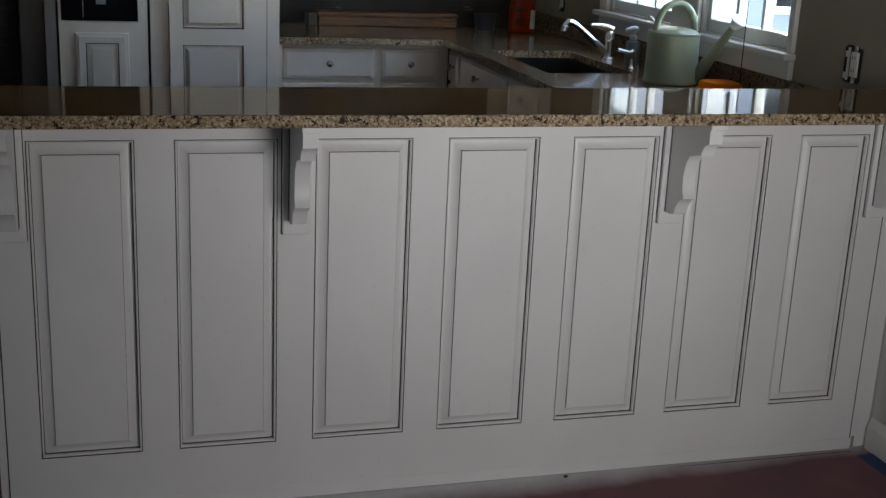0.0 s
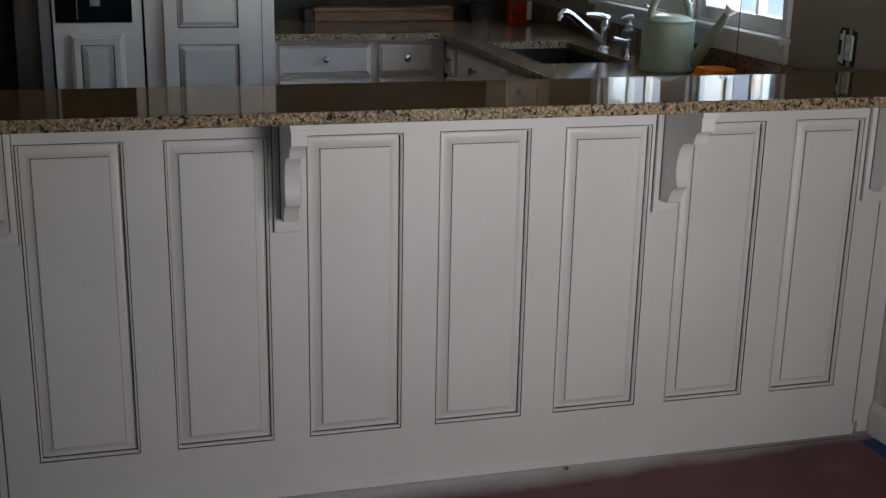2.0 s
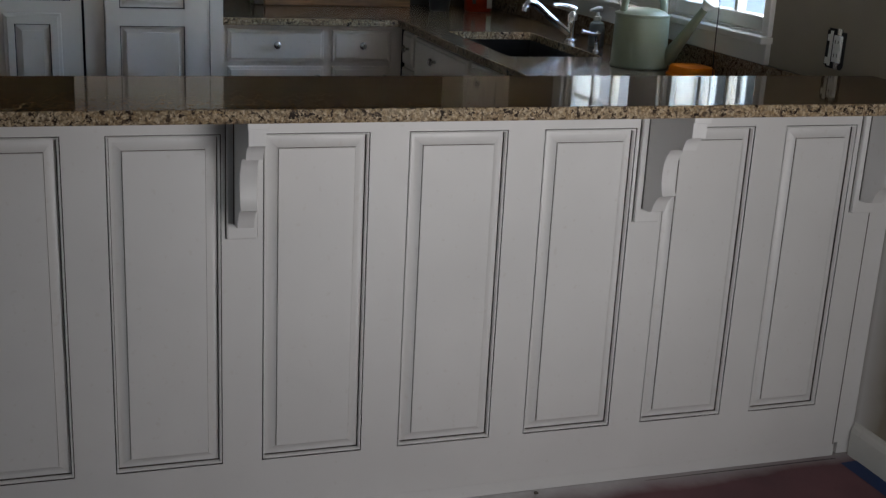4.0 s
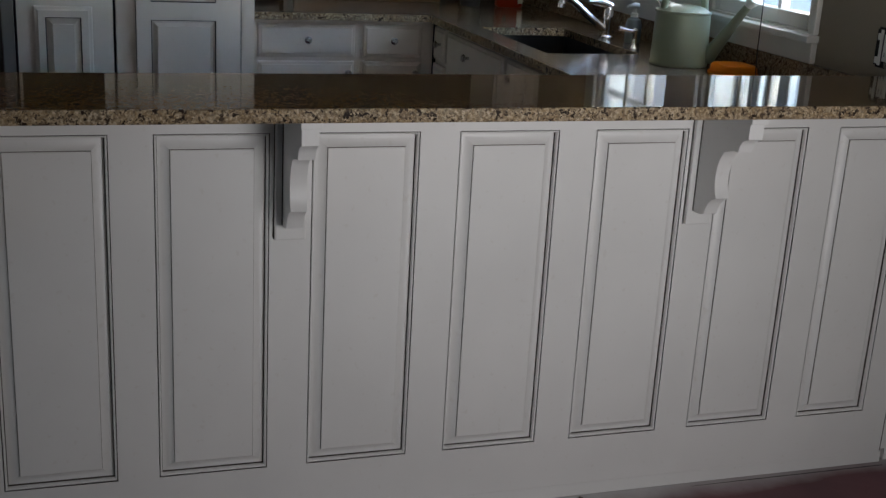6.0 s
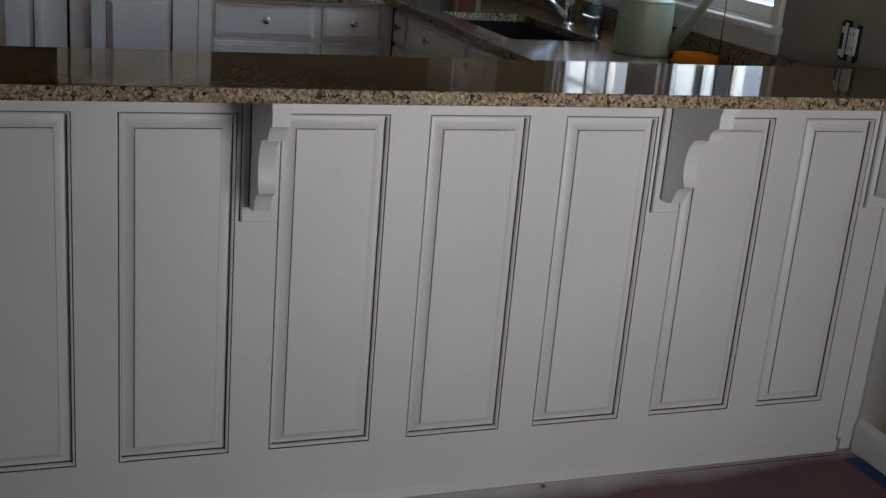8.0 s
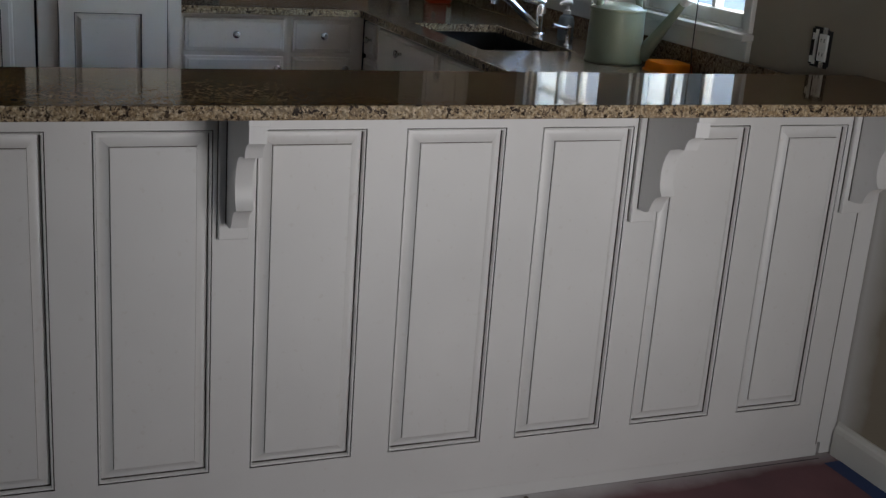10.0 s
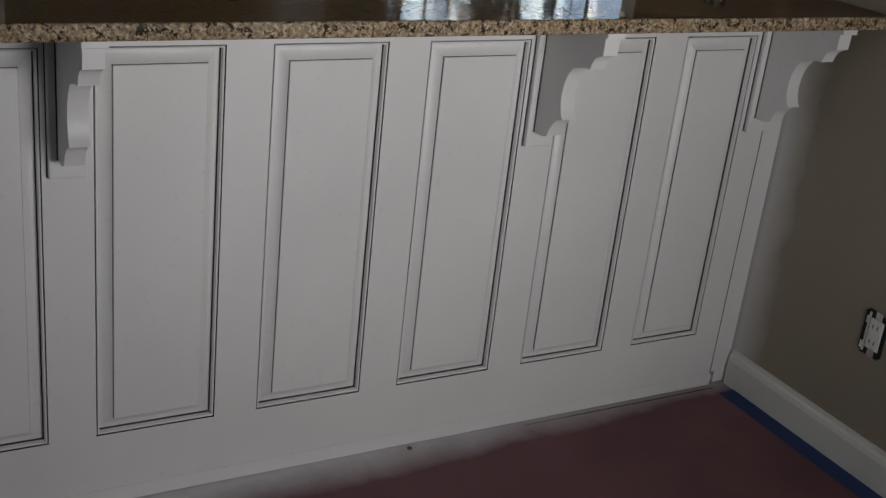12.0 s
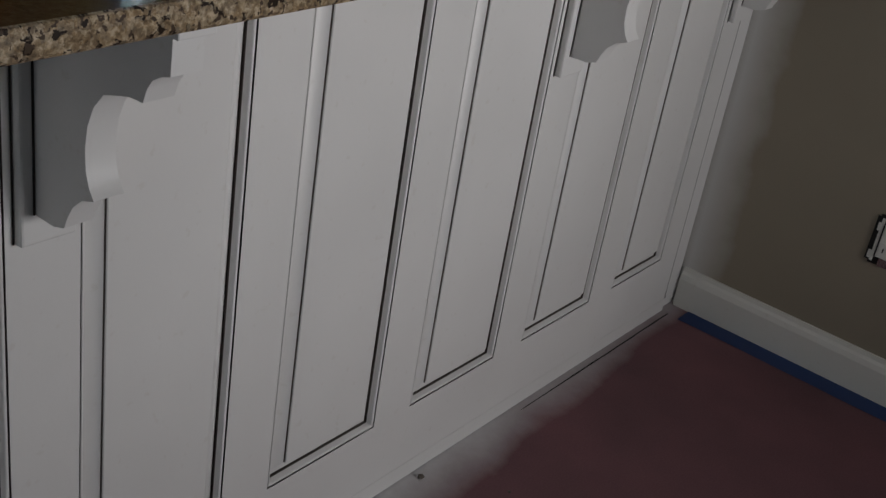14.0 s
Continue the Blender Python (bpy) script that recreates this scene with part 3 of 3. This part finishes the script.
def window_unit(y0, y1, name):
    w = thing(name, (EAST + 0.06, (y0 + y1) / 2, WZ0), "white casement window with glazing bars looking outdoors", "window", "kitchen windows", "structure")
    xf0, xf1 = EAST + 0.012, EAST + 0.058
    part("window_frame", boxes((EAST, EAST + 0.12, y0, y0 + 0.02, WZ0, WZ1), (EAST, EAST + 0.12, y1 - 0.02, y1, WZ0, WZ1), (EAST, EAST + 0.12, y0 + 0.02, y1 - 0.02, WZ1 - 0.02, WZ1), (EAST, EAST + 0.12, y0 + 0.02, y1 - 0.02, WZ0 - 0.018, WZ0 + 0.006)), TRIM, w)
    a, b, c, d = y0 + 0.021, y1 - 0.021, WZ0 + 0.0065, WZ1 - 0.021
    e = 0.028
    s = part("sash", boxes((xf0, xf1, a, a + e, c, d), (xf0, xf1, b - e, b, c, d), (xf0, xf1, a + e, b - e, c, c + 0.046), (xf0, xf1, a + e, b - e, d - e, d), bevel=0.003), TRIM, w)
    cols = [a + e + (b - a - 2 * e) * k / 3 for k in range(4)]
    for ym in cols[1:3]:
        part("glazing_bar", box(xf0 + 0.008, xf1 - 0.004, ym - 0.010, ym + 0.010, c + 0.046, d - e, 0.003), TRIM, s)
    for k in (1, 2):
        z = c + 0.046 + (d - c - 0.046 - e) * k / 3
        for j in range(3):
            part("glazing_bar", box(xf0 + 0.010, xf1 - 0.006, cols[j] + (0.0102 if j else 0), cols[j + 1] - (0.0102 if j < 2 else 0), z - 0.010, z + 0.010, 0.003), TRIM, s)
    pane = part("pane", box(xf0 + 0.02, xf0 + 0.024, a + e - 0.001, b - e + 0.001, c + 0.045, d - e + 0.001), GLASS, s, "clear glass pane")
    pane.visible_shadow = False
    return w


window_unit(WY0, WYM0, "window_1")
w2 = window_unit(WYM1, WY1, "window_2")
crank = tube(arc([(EAST - 0.05, 1.66, WZ0 + 0.022), (EAST - 0.06, 1.60, WZ0 + 0.020), (EAST - 0.065, 1.54, WZ0 - 0.02), (EAST - 0.066, 1.50, WZ0 - 0.075)], 5), 0.004, 8)
part("crank_handle", crank, CHROME, w2, "thin metal crank handle", True)
casing = thing("window_casing", (EAST, 1.55, WZ0), "white painted window casing with sill and apron", "window casing", kind="structure")
for y0, y1 in ((WY0 - 0.034, WY0 - 0.001), (WYM0 + 0.001, WYM1 - 0.001), (WY1 + 0.001, WY1 + 0.085)):
    part("side_casing", box(EAST - 0.018, EAST - 0.0005, y0, y1, WZ0 + 0.001, WZ1 + 0.07, 0.003), TRIM, casing)
part("head_casing", box(EAST - 0.02, EAST - 0.0005, WY0 - 0.034, WY1 + 0.085, WZ1 + 0.071, WZ1 + 0.15, 0.003), TRIM, casing)
part("sill", box(EAST - 0.045, EAST - 0.0005, WY0 - 0.042, WY1 + 0.1, WZ0 - 0.022, WZ0, 0.004), TRIM, casing)
part("apron", box(EAST - 0.02, EAST - 0.0005, WY0 - 0.036, WY1 + 0.08, 0.9985, WZ0 - 0.0225, 0.003), TRIM, casing)

# ---- things on the counters ----
board = thing("wooden_box", (0.26, 3.06, CT), "long low maple wood box with a dark end", "box")
part("tray", box(-0.082, 0.612, 2.995, 3.115, CT + 0.0005, CT + 0.046, 0.003), WOODM, board)
part("lid", box(-0.087, 0.617, 2.990, 3.120, CT + 0.048, CT + 0.068, 0.004), WOODM, board, "wooden lid")
part("end_block", box(-0.133, -0.0875, 2.995, 3.115, CT + 0.0005, CT + 0.060, 0.004), WALNUT, board, "dark end block")

jug = thing("detergent_bottle", (0.907, 2.8600, CT), "orange plastic bottle with a black label on the counter", "bottle")
jb = [[(0.907 + sx * math.copysign(abs(math.cos(t)) ** 0.6, math.cos(t)), 2.8600 + sy * math.copysign(abs(math.sin(t)) ** 0.6, math.sin(t)), CT + z) for t in [2 * math.pi * i / 28 for i in range(28)]]
      for sx, sy, z in ((0.058, 0.036, 0.001), (0.064, 0.04, 0.008), (0.064, 0.04, 0.115), (0.058, 0.037, 0.15), (0.042, 0.03, 0.19), (0.026, 0.024, 0.215), (0.022, 0.022, 0.235))]
part("bottle_body", loft(jb), ORANGE, jug, smooth=True)
part("bottle_cap", lathe([(0.025, 0.2355), (0.025, 0.262), (0.02, 0.268)], (0.907, 2.8600, CT), 20), BLACKLABEL, jug, "black cap", True)
part("label_band", box(0.857, 0.897, 2.8170, 2.8205, CT + 0.105, CT + 0.118), BLACKLABEL, jug, "short black bar")
part("emblem", box(0.864, 0.882, 2.8170, 2.8195, CT + 0.04, CT + 0.07, 0.001), BLACKLABEL, jug, "dark emblem")
part("side_label", box(0.938, 0.962, 2.8205, 2.8230, CT + 0.02, CT + 0.11), LABEL, jug, "pale label")

cup = thing("storage_tub", (0.722, 2.88, CT), "smoky plastic tub on the counter", "tub")
part("tub_wall", lathe([(0.045, 0.001), (0.055, 0.075), (0.058, 0.08), (0.058, 0.084), (0.052, 0.084), (0.042, 0.006)], (0.722, 2.88, CT), 24), SMOKE, cup, smooth=True)

# faucet: swivel spout and lever
fx, fy = 0.922, 1.80
faucet = thing("faucet", (fx, fy, CT), "chrome single-lever kitchen faucet at the sink", "faucet")
part("base_ring", lathe([(0.028, 0.0005), (0.028, 0.008), (0.022, 0.014)], (fx, fy, CT), 24), CHROME, faucet, smooth=True)
part("column", lathe([(0.0185, 0.014), (0.0175, 0.05), (0.0195, 0.07), (0.0195, 0.105), (0.012, 0.118)], (fx, fy, CT), 24), CHROME, faucet, smooth=True)
part("spout", tube(arc([(fx - 0.012, fy, CT + 0.035), (fx - 0.08, fy, CT + 0.083), (fx - 0.155, fy, CT + 0.140), (fx - 0.182, fy, CT + 0.150), (fx - 0.196, fy, CT + 0.138), (fx - 0.199, fy, CT + 0.115)], 6), [0.0145] * 20 + [0.0135] * 5 + [0.0155] * 6, 14), CHROME, faucet, smooth=True)
part("lever", tube(arc([(fx + 0.012, fy, CT + 0.119), (fx - 0.03, fy, CT + 0.134), (fx - 0.085, fy, CT + 0.140)], 5), [0.017, 0.017, 0.016, 0.015, 0.014, 0.012, 0.011, 0.010, 0.009, 0.009, 0.008], 12, 0.55), CHROME, faucet, smooth=True)

sprayer = thing("side_sprayer", (0.911, 1.537, CT), "small chrome air gap spout behind the sink", "sprayer")
part("sprayer_stem", lathe([(0.014, 0.0005), (0.009, 0.01), (0.009, 0.06), (0.012, 0.066), (0.004, 0.074)], (0.911, 1.537, CT), 16), CHROME, sprayer, smooth=True)
part("sprayer_nozzle", tube([(0.911, 1.537, CT + 0.06), (0.876, 1.537, CT + 0.066), (0.846, 1.537, CT + 0.072)], [0.006, 0.006, 0.008], 10), CHROME, sprayer, smooth=True)

soap = thing("soap_dispenser", (0.974, 1.68, CT), "clear soap bottle with a white pump", "soap dispenser")
part("bottle_body", lathe([(0.027, 0.0005), (0.031, 0.006), (0.031, 0.07), (0.026, 0.088), (0.012, 0.098)], (0.974, 1.68, CT), 24), GREYCLEAR, soap, smooth=True)
part("pump_collar", lathe([(0.0145, 0.098), (0.0145, 0.112), (0.008, 0.114), (0.006, 0.134)], (0.974, 1.68, CT), 16), WHITEPLASTIC, soap, "white pump collar", True)
part("pump_head", tube([(0.989, 1.68, CT + 0.139), (0.974, 1.68, CT + 0.140), (0.949, 1.68, CT + 0.137), (0.939, 1.68, CT + 0.132)], [0.010, 0.012, 0.007, 0.005], 12), WHITEPLASTIC, soap, "white pump head", True)

# watering can
wx, wy = 0.896, 1.165
can = thing("watering_can", (wx, wy, CT), "sage green metal watering can with an arched handle", "watering can")
part("can_body", lathe([(0.095, 0.0005), (0.0975, 0.003), (0.098, 0.009), (0.0955, 0.013), (0.0935, 0.10), (0.0915, 0.172), (0.0945, 0.175), (0.0945, 0.181), (0.090, 0.183), (0.086, 0.178)], (wx, wy, CT), 48), SAGE, can, smooth=True)
part("can_top", lathe([(0.087, 0.180), (0.074, 0.190), (0.052, 0.197), (0.026, 0.200), (0.004, 0.201)], (wx, wy, CT), 48), SAGE, can, smooth=True)
part("handle", tube(arc([(wx - 0.074, wy, CT + 0.186), (wx - 0.066, wy, CT + 0.226), (wx - 0.042, wy, CT + 0.266), (wx + 0.002, wy, CT + 0.283), (wx + 0.044, wy, CT + 0.270), (wx + 0.070, wy, CT + 0.232), (wx + 0.080, wy, CT + 0.180)], 6), 0.0115, 14, 1.3), SAGE, can, smooth=True)
part("handle_collar", lathe([(0.0155, 0), (0.0165, 0.006), (0.0155, 0.012)], (wx + 0.070, wy, CT + 0.228), 16), SAGE, can, smooth=True)
spout_foot, spout_tip = Vector((wx + 0.078, wy - 0.050, CT + 0.030)), Vector((wx + 0.126, wy - 0.190, CT + 0.218))
part("spout", tube([spout_foot.lerp(spout_tip, k) for k in (0.0, 0.2, 0.6, 1.0)], [0.028, 0.023, 0.017, 0.0125], 16), SAGE, can, smooth=True)
rose_bm = lathe([(0.012, 0), (0.015, 0.004), (0.017, 0.008), (0.0165, 0.012), (0.021, 0.016), (0.0205, 0.020), (0.026, 0.030), (0.030, 0.034), (0.030, 0.038), (0.010, 0.043)], (0, 0, 0), 24)
rose_bm.transform(Matrix.Translation(spout_tip) @ (spout_tip - spout_foot).to_track_quat("Z", "Y").to_matrix().to_4x4())
part("rose", rose_bm, WHITEPLASTIC, can, "pale ribbed sprinkler head", True)

tub = thing("orange_tub", (0.985, 0.955, CT), "shallow bright orange plastic tub turned upside down", "tub")
ob_loops = [[(0.985 + sx * math.copysign(abs(math.cos(t)) ** 0.5, math.cos(t)), 0.955 + sy * math.copysign(abs(math.sin(t)) ** 0.5, math.sin(t)), CT + z) for t in [2 * math.pi * i / 32 for i in range(32)]]
            for sx, sy, z in ((0.068, 0.078, 0.0005), (0.068, 0.078, 0.006), (0.064, 0.071, 0.008), (0.061, 0.068, 0.028), (0.057, 0.063, 0.034), (0.03, 0.03, 0.037))]
part("tub_shell", loft(ob_loops), AMBER, tub, smooth=True)


# ---- electrical ----
def outlet_x(y, z, label, wide=0.0):
    """An uncovered duplex outlet in the east wall, facing -x."""
    o = thing("outlet", (EAST, y, z), label, "outlet", "uncovered outlets")
    x = EAST - 0.001
    part("wall_box", boxes((x - 0.003, x, y - 0.032, y + 0.034 + wide, z - 0.050, z + 0.048), (x - 0.003, x, y - 0.026, y + 0.026 + wide, z - 0.056, z - 0.0501), (x - 0.003, x, y - 0.014, y + 0.028 + wide, z + 0.0481, z + 0.054)), DARK, o, "dark open wall box")
    part("plaster_ring", boxes((x - 0.005, x - 0.0032, y + 0.017 + wide * 0.4, y + 0.023 + wide * 0.7, z - 0.050, z + 0.047), (x - 0.005, x - 0.0032, y + 0.0232 + wide * 0.7, y + 0.030 + wide, z - 0.046, z - 0.028), (x - 0.005, x - 0.0032, y + 0.0232 + wide * 0.7, y + 0.028 + wide, z + 0.018, z + 0.036)), WHITEPLASTIC, o, "ragged plaster bits")
    part("strap", boxes((x - 0.006, x - 0.0035, y - 0.016, y + 0.004, z - 0.056, z + 0.056)), STEEL, o, "metal strap")
    d = part("receptacle", box(x - 0.009, x - 0.0062, y - 0.026, y + 0.013, z - 0.037, z + 0.037, 0.0013), WHITEPLASTIC, o)
    for dz in (-0.019, 0.019):
        f = part("socket_face", box(x - 0.0115, x - 0.0092, y - 0.022, y + 0.009, z + dz - 0.0145, z + dz + 0.0145, 0.0011), WHITEPLASTIC, d)
        part("slots", boxes((x - 0.0119, x - 0.0116, y - 0.014, y - 0.0115, z + dz - 0.004, z + dz + 0.006), (x - 0.0119, x - 0.0116, y - 0.001, y + 0.0015, z + dz - 0.004, z + dz + 0.006)), DARK, f)
    return o


def outlet_y(x, z, label):
    o = thing("outlet", (x, NORTH, z), label, "outlet", "uncovered outlets")
    y = NORTH - 0.001
    part("wall_box", boxes((x - 0.026, x + 0.026, y - 0.003, y, z - 0.05, z + 0.05)), DARK, o, "dark open wall box")
    d = part("receptacle", box(x - 0.0165, x + 0.0165, y - 0.012, y - 0.0035, z - 0.034, z + 0.034, 0.003), WHITEPLASTIC, o)
    for dz in (-0.019, 0.019):
        part("socket_face", box(x - 0.014, x + 0.014, y - 0.015, y - 0.0125, z + dz - 0.013, z + dz + 0.013, 0.002), WHITEPLASTIC, d)
    return o


outlet_x(0.322, 1.093, "white outlet without cover in a dark wall box", 0.018)
outlet_x(-0.412, 0.350, "white outlet without cover low on the wall")
outlet_x(2.75, 1.085, "white outlet without cover beside the window")
outlet_y(-0.062, 1.108, "white outlet without cover on the grey wall")
outlet_y(0.80, 1.13, "white outlet without cover in the dark corner")
outlet_y(0.428, 1.108, "white outlet without cover on the grey wall")

solid("hanging_wire", tube([(EAST - 0.062, 0.875, 2.3), (EAST - 0.062, 0.877, 1.6), (EAST - 0.062, 0.874, 1.0), (EAST - 0.058, 0.872, 0.92)], 0.0016, 8), DARK, "thin dark wire hanging in front of the window", "wire")

# ---- floor details ----
crack = bmesh.new()
row = []
for i in range(41):
    x = 0.42 + i * 0.0148
    w = 0.0006 + 0.0016 * min(1, i / 12) * (0.7 + 0.5 * noise.noise((x * 30, 0, 5)))
    y = -0.0165 + 0.0012 * noise.noise((x * 14, 3, 0))
    row.append((crack.verts.new((x, y - w, 0.0008)), crack.verts.new((x, y + w, 0.0008))))
for a, b in zip(row, row[1:]):
    crack.faces.new((a[0], b[0], b[1], a[1]))
solid("floor_crack", crack, DARK, "dark gap between the floor paper and the bar", "gap", kind="structure")
tape_bm = bmesh.new()
ny = 60
pts = []
for i in range(ny + 1):
    y = -0.045 - i * 0.05
    wob = 0.003 * noise.noise((y * 9, 0.3, 0)) + 0.0015 * noise.noise((y * 40, 2, 0))
    pts.append((y, 1.008 + wob))
lo = [tape_bm.verts.new((x, y, 0.0012)) for y, x in pts]
hi = [tape_bm.verts.new((1.0598, y, 0.0012 + 0.0016)) for y, x in pts]
for i in range(ny):
    tape_bm.faces.new((lo[i], lo[i + 1], hi[i + 1], hi[i]))
solid("masking_tape", tape_bm, TAPE, "strip of blue masking tape along the baseboard", "tape")
for i, (x, y, r) in enumerate(((0.128, -0.118, 0.004), (0.20, -0.15, 0.003), (0.107, -0.02, 0.006))):
    bm = bmesh.new()
    bmesh.ops.create_icosphere(bm, subdivisions=2, radius=r)
    for v in bm.verts:
        v.co *= 1 + 0.5 * noise.noise(v.co * 300 + Vector((i * 7, 0, 0)))
        v.co.z = v.co.z * 0.6 + r * 0.6
    bm.transform(Matrix.Translation((x, y, 0.0)))
    solid("paint_crumb", bm, BARK, "small dark crumb on the floor paper", "debris", "crumbs")

# ---- outdoors ----
solid("ground", box(1.4, 400, -200, 400, -0.62, -0.5), PALE, "pale sunlit concrete and ground outside", "ground", kind="structure")
house = thing("house", (9, 15, -0.5), "blue-grey sided neighbouring house with white windows", "house")
part("house_wall", box(7.0, 14.5, 12.0, 20.0, -0.5, 4.6), SIDING, house)
part("roof", loft([[(6.6, 11.6, 4.6), (14.9, 11.6, 4.6), (10.75, 11.6, 7.6)], [(6.6, 20.4, 4.6), (14.9, 20.4, 4.6), (10.75, 20.4, 7.6)]]), ROOF, house)
for hx in (8.2, 10.6, 12.8):
    for hz in (0.3, 2.7):
        hw = part("house_window", boxes((hx - 0.55, hx + 0.55, 11.93, 11.999, hz, hz + 0.1), (hx - 0.55, hx + 0.55, 11.93, 11.999, hz + 1.3, hz + 1.4), (hx - 0.55, hx - 0.45, 11.93, 11.999, hz + 0.1, hz + 1.3), (hx + 0.45, hx + 0.55, 11.93, 11.999, hz + 0.1, hz + 1.3), (hx - 0.03, hx + 0.03, 11.93, 11.999, hz + 0.1, hz + 1.3)), TRIM, house)
        part("house_pane", box(hx - 0.45, hx + 0.45, 11.97, 11.999, hz + 0.1, hz + 1.3), BLACKGLASS, hw)


def bare_tree(x, y, height, seed):
    rnd = random.Random(seed)
    t = thing("tree", (x, y, -0.5), "leafless tree with grey branches outside the window", "tree", "bare trees")
    part("trunk", tube([(x, y, -0.52), (x + 0.05, y, height * 0.3), (x - 0.03, y + 0.04, height * 0.6)], [0.09, 0.075, 0.06], 10), BARK, t)
    bm = bmesh.new()

    def grow(p, way, length, r, depth):
        pts, q = [p], p
        for k in range(4):
            way = (way + Vector((rnd.uniform(-0.2, 0.2), rnd.uniform(-0.2, 0.2), rnd.uniform(-0.05, 0.22)))).normalized()
            q = q + way * length / 4
            pts.append(q)
        own = tube(pts, [r, r * 0.85, r * 0.7, r * 0.55, r * 0.4], 5)
        me = bpy.data.meshes.new("tmp")
        own.to_mesh(me)
        own.free()
        bm.from_mesh(me)
        bpy.data.meshes.remove(me)
        if depth:
            for k in range(4):
                side = Vector((rnd.uniform(-1, 1), rnd.uniform(-1, 1), rnd.uniform(-0.1, 0.7)))
                grow(pts[1 + k], (way + side).normalized(), length * rnd.uniform(0.5, 0.75), r * 0.5, depth - 1)

    for k in range(5):
        a = 2 * math.pi * k / 5 + rnd.uniform(-0.3, 0.3)
        grow(Vector((x, y, height * (0.38 + 0.05 * k))), Vector((math.cos(a), math.sin(a), 0.7)), height * 0.32, 0.07, 3)
    part("branches", bm, BARK, t)


bare_tree(4.6, 7.6, 6.5, 3)
bare_tree(4.3, 9.3, 7.5, 8)
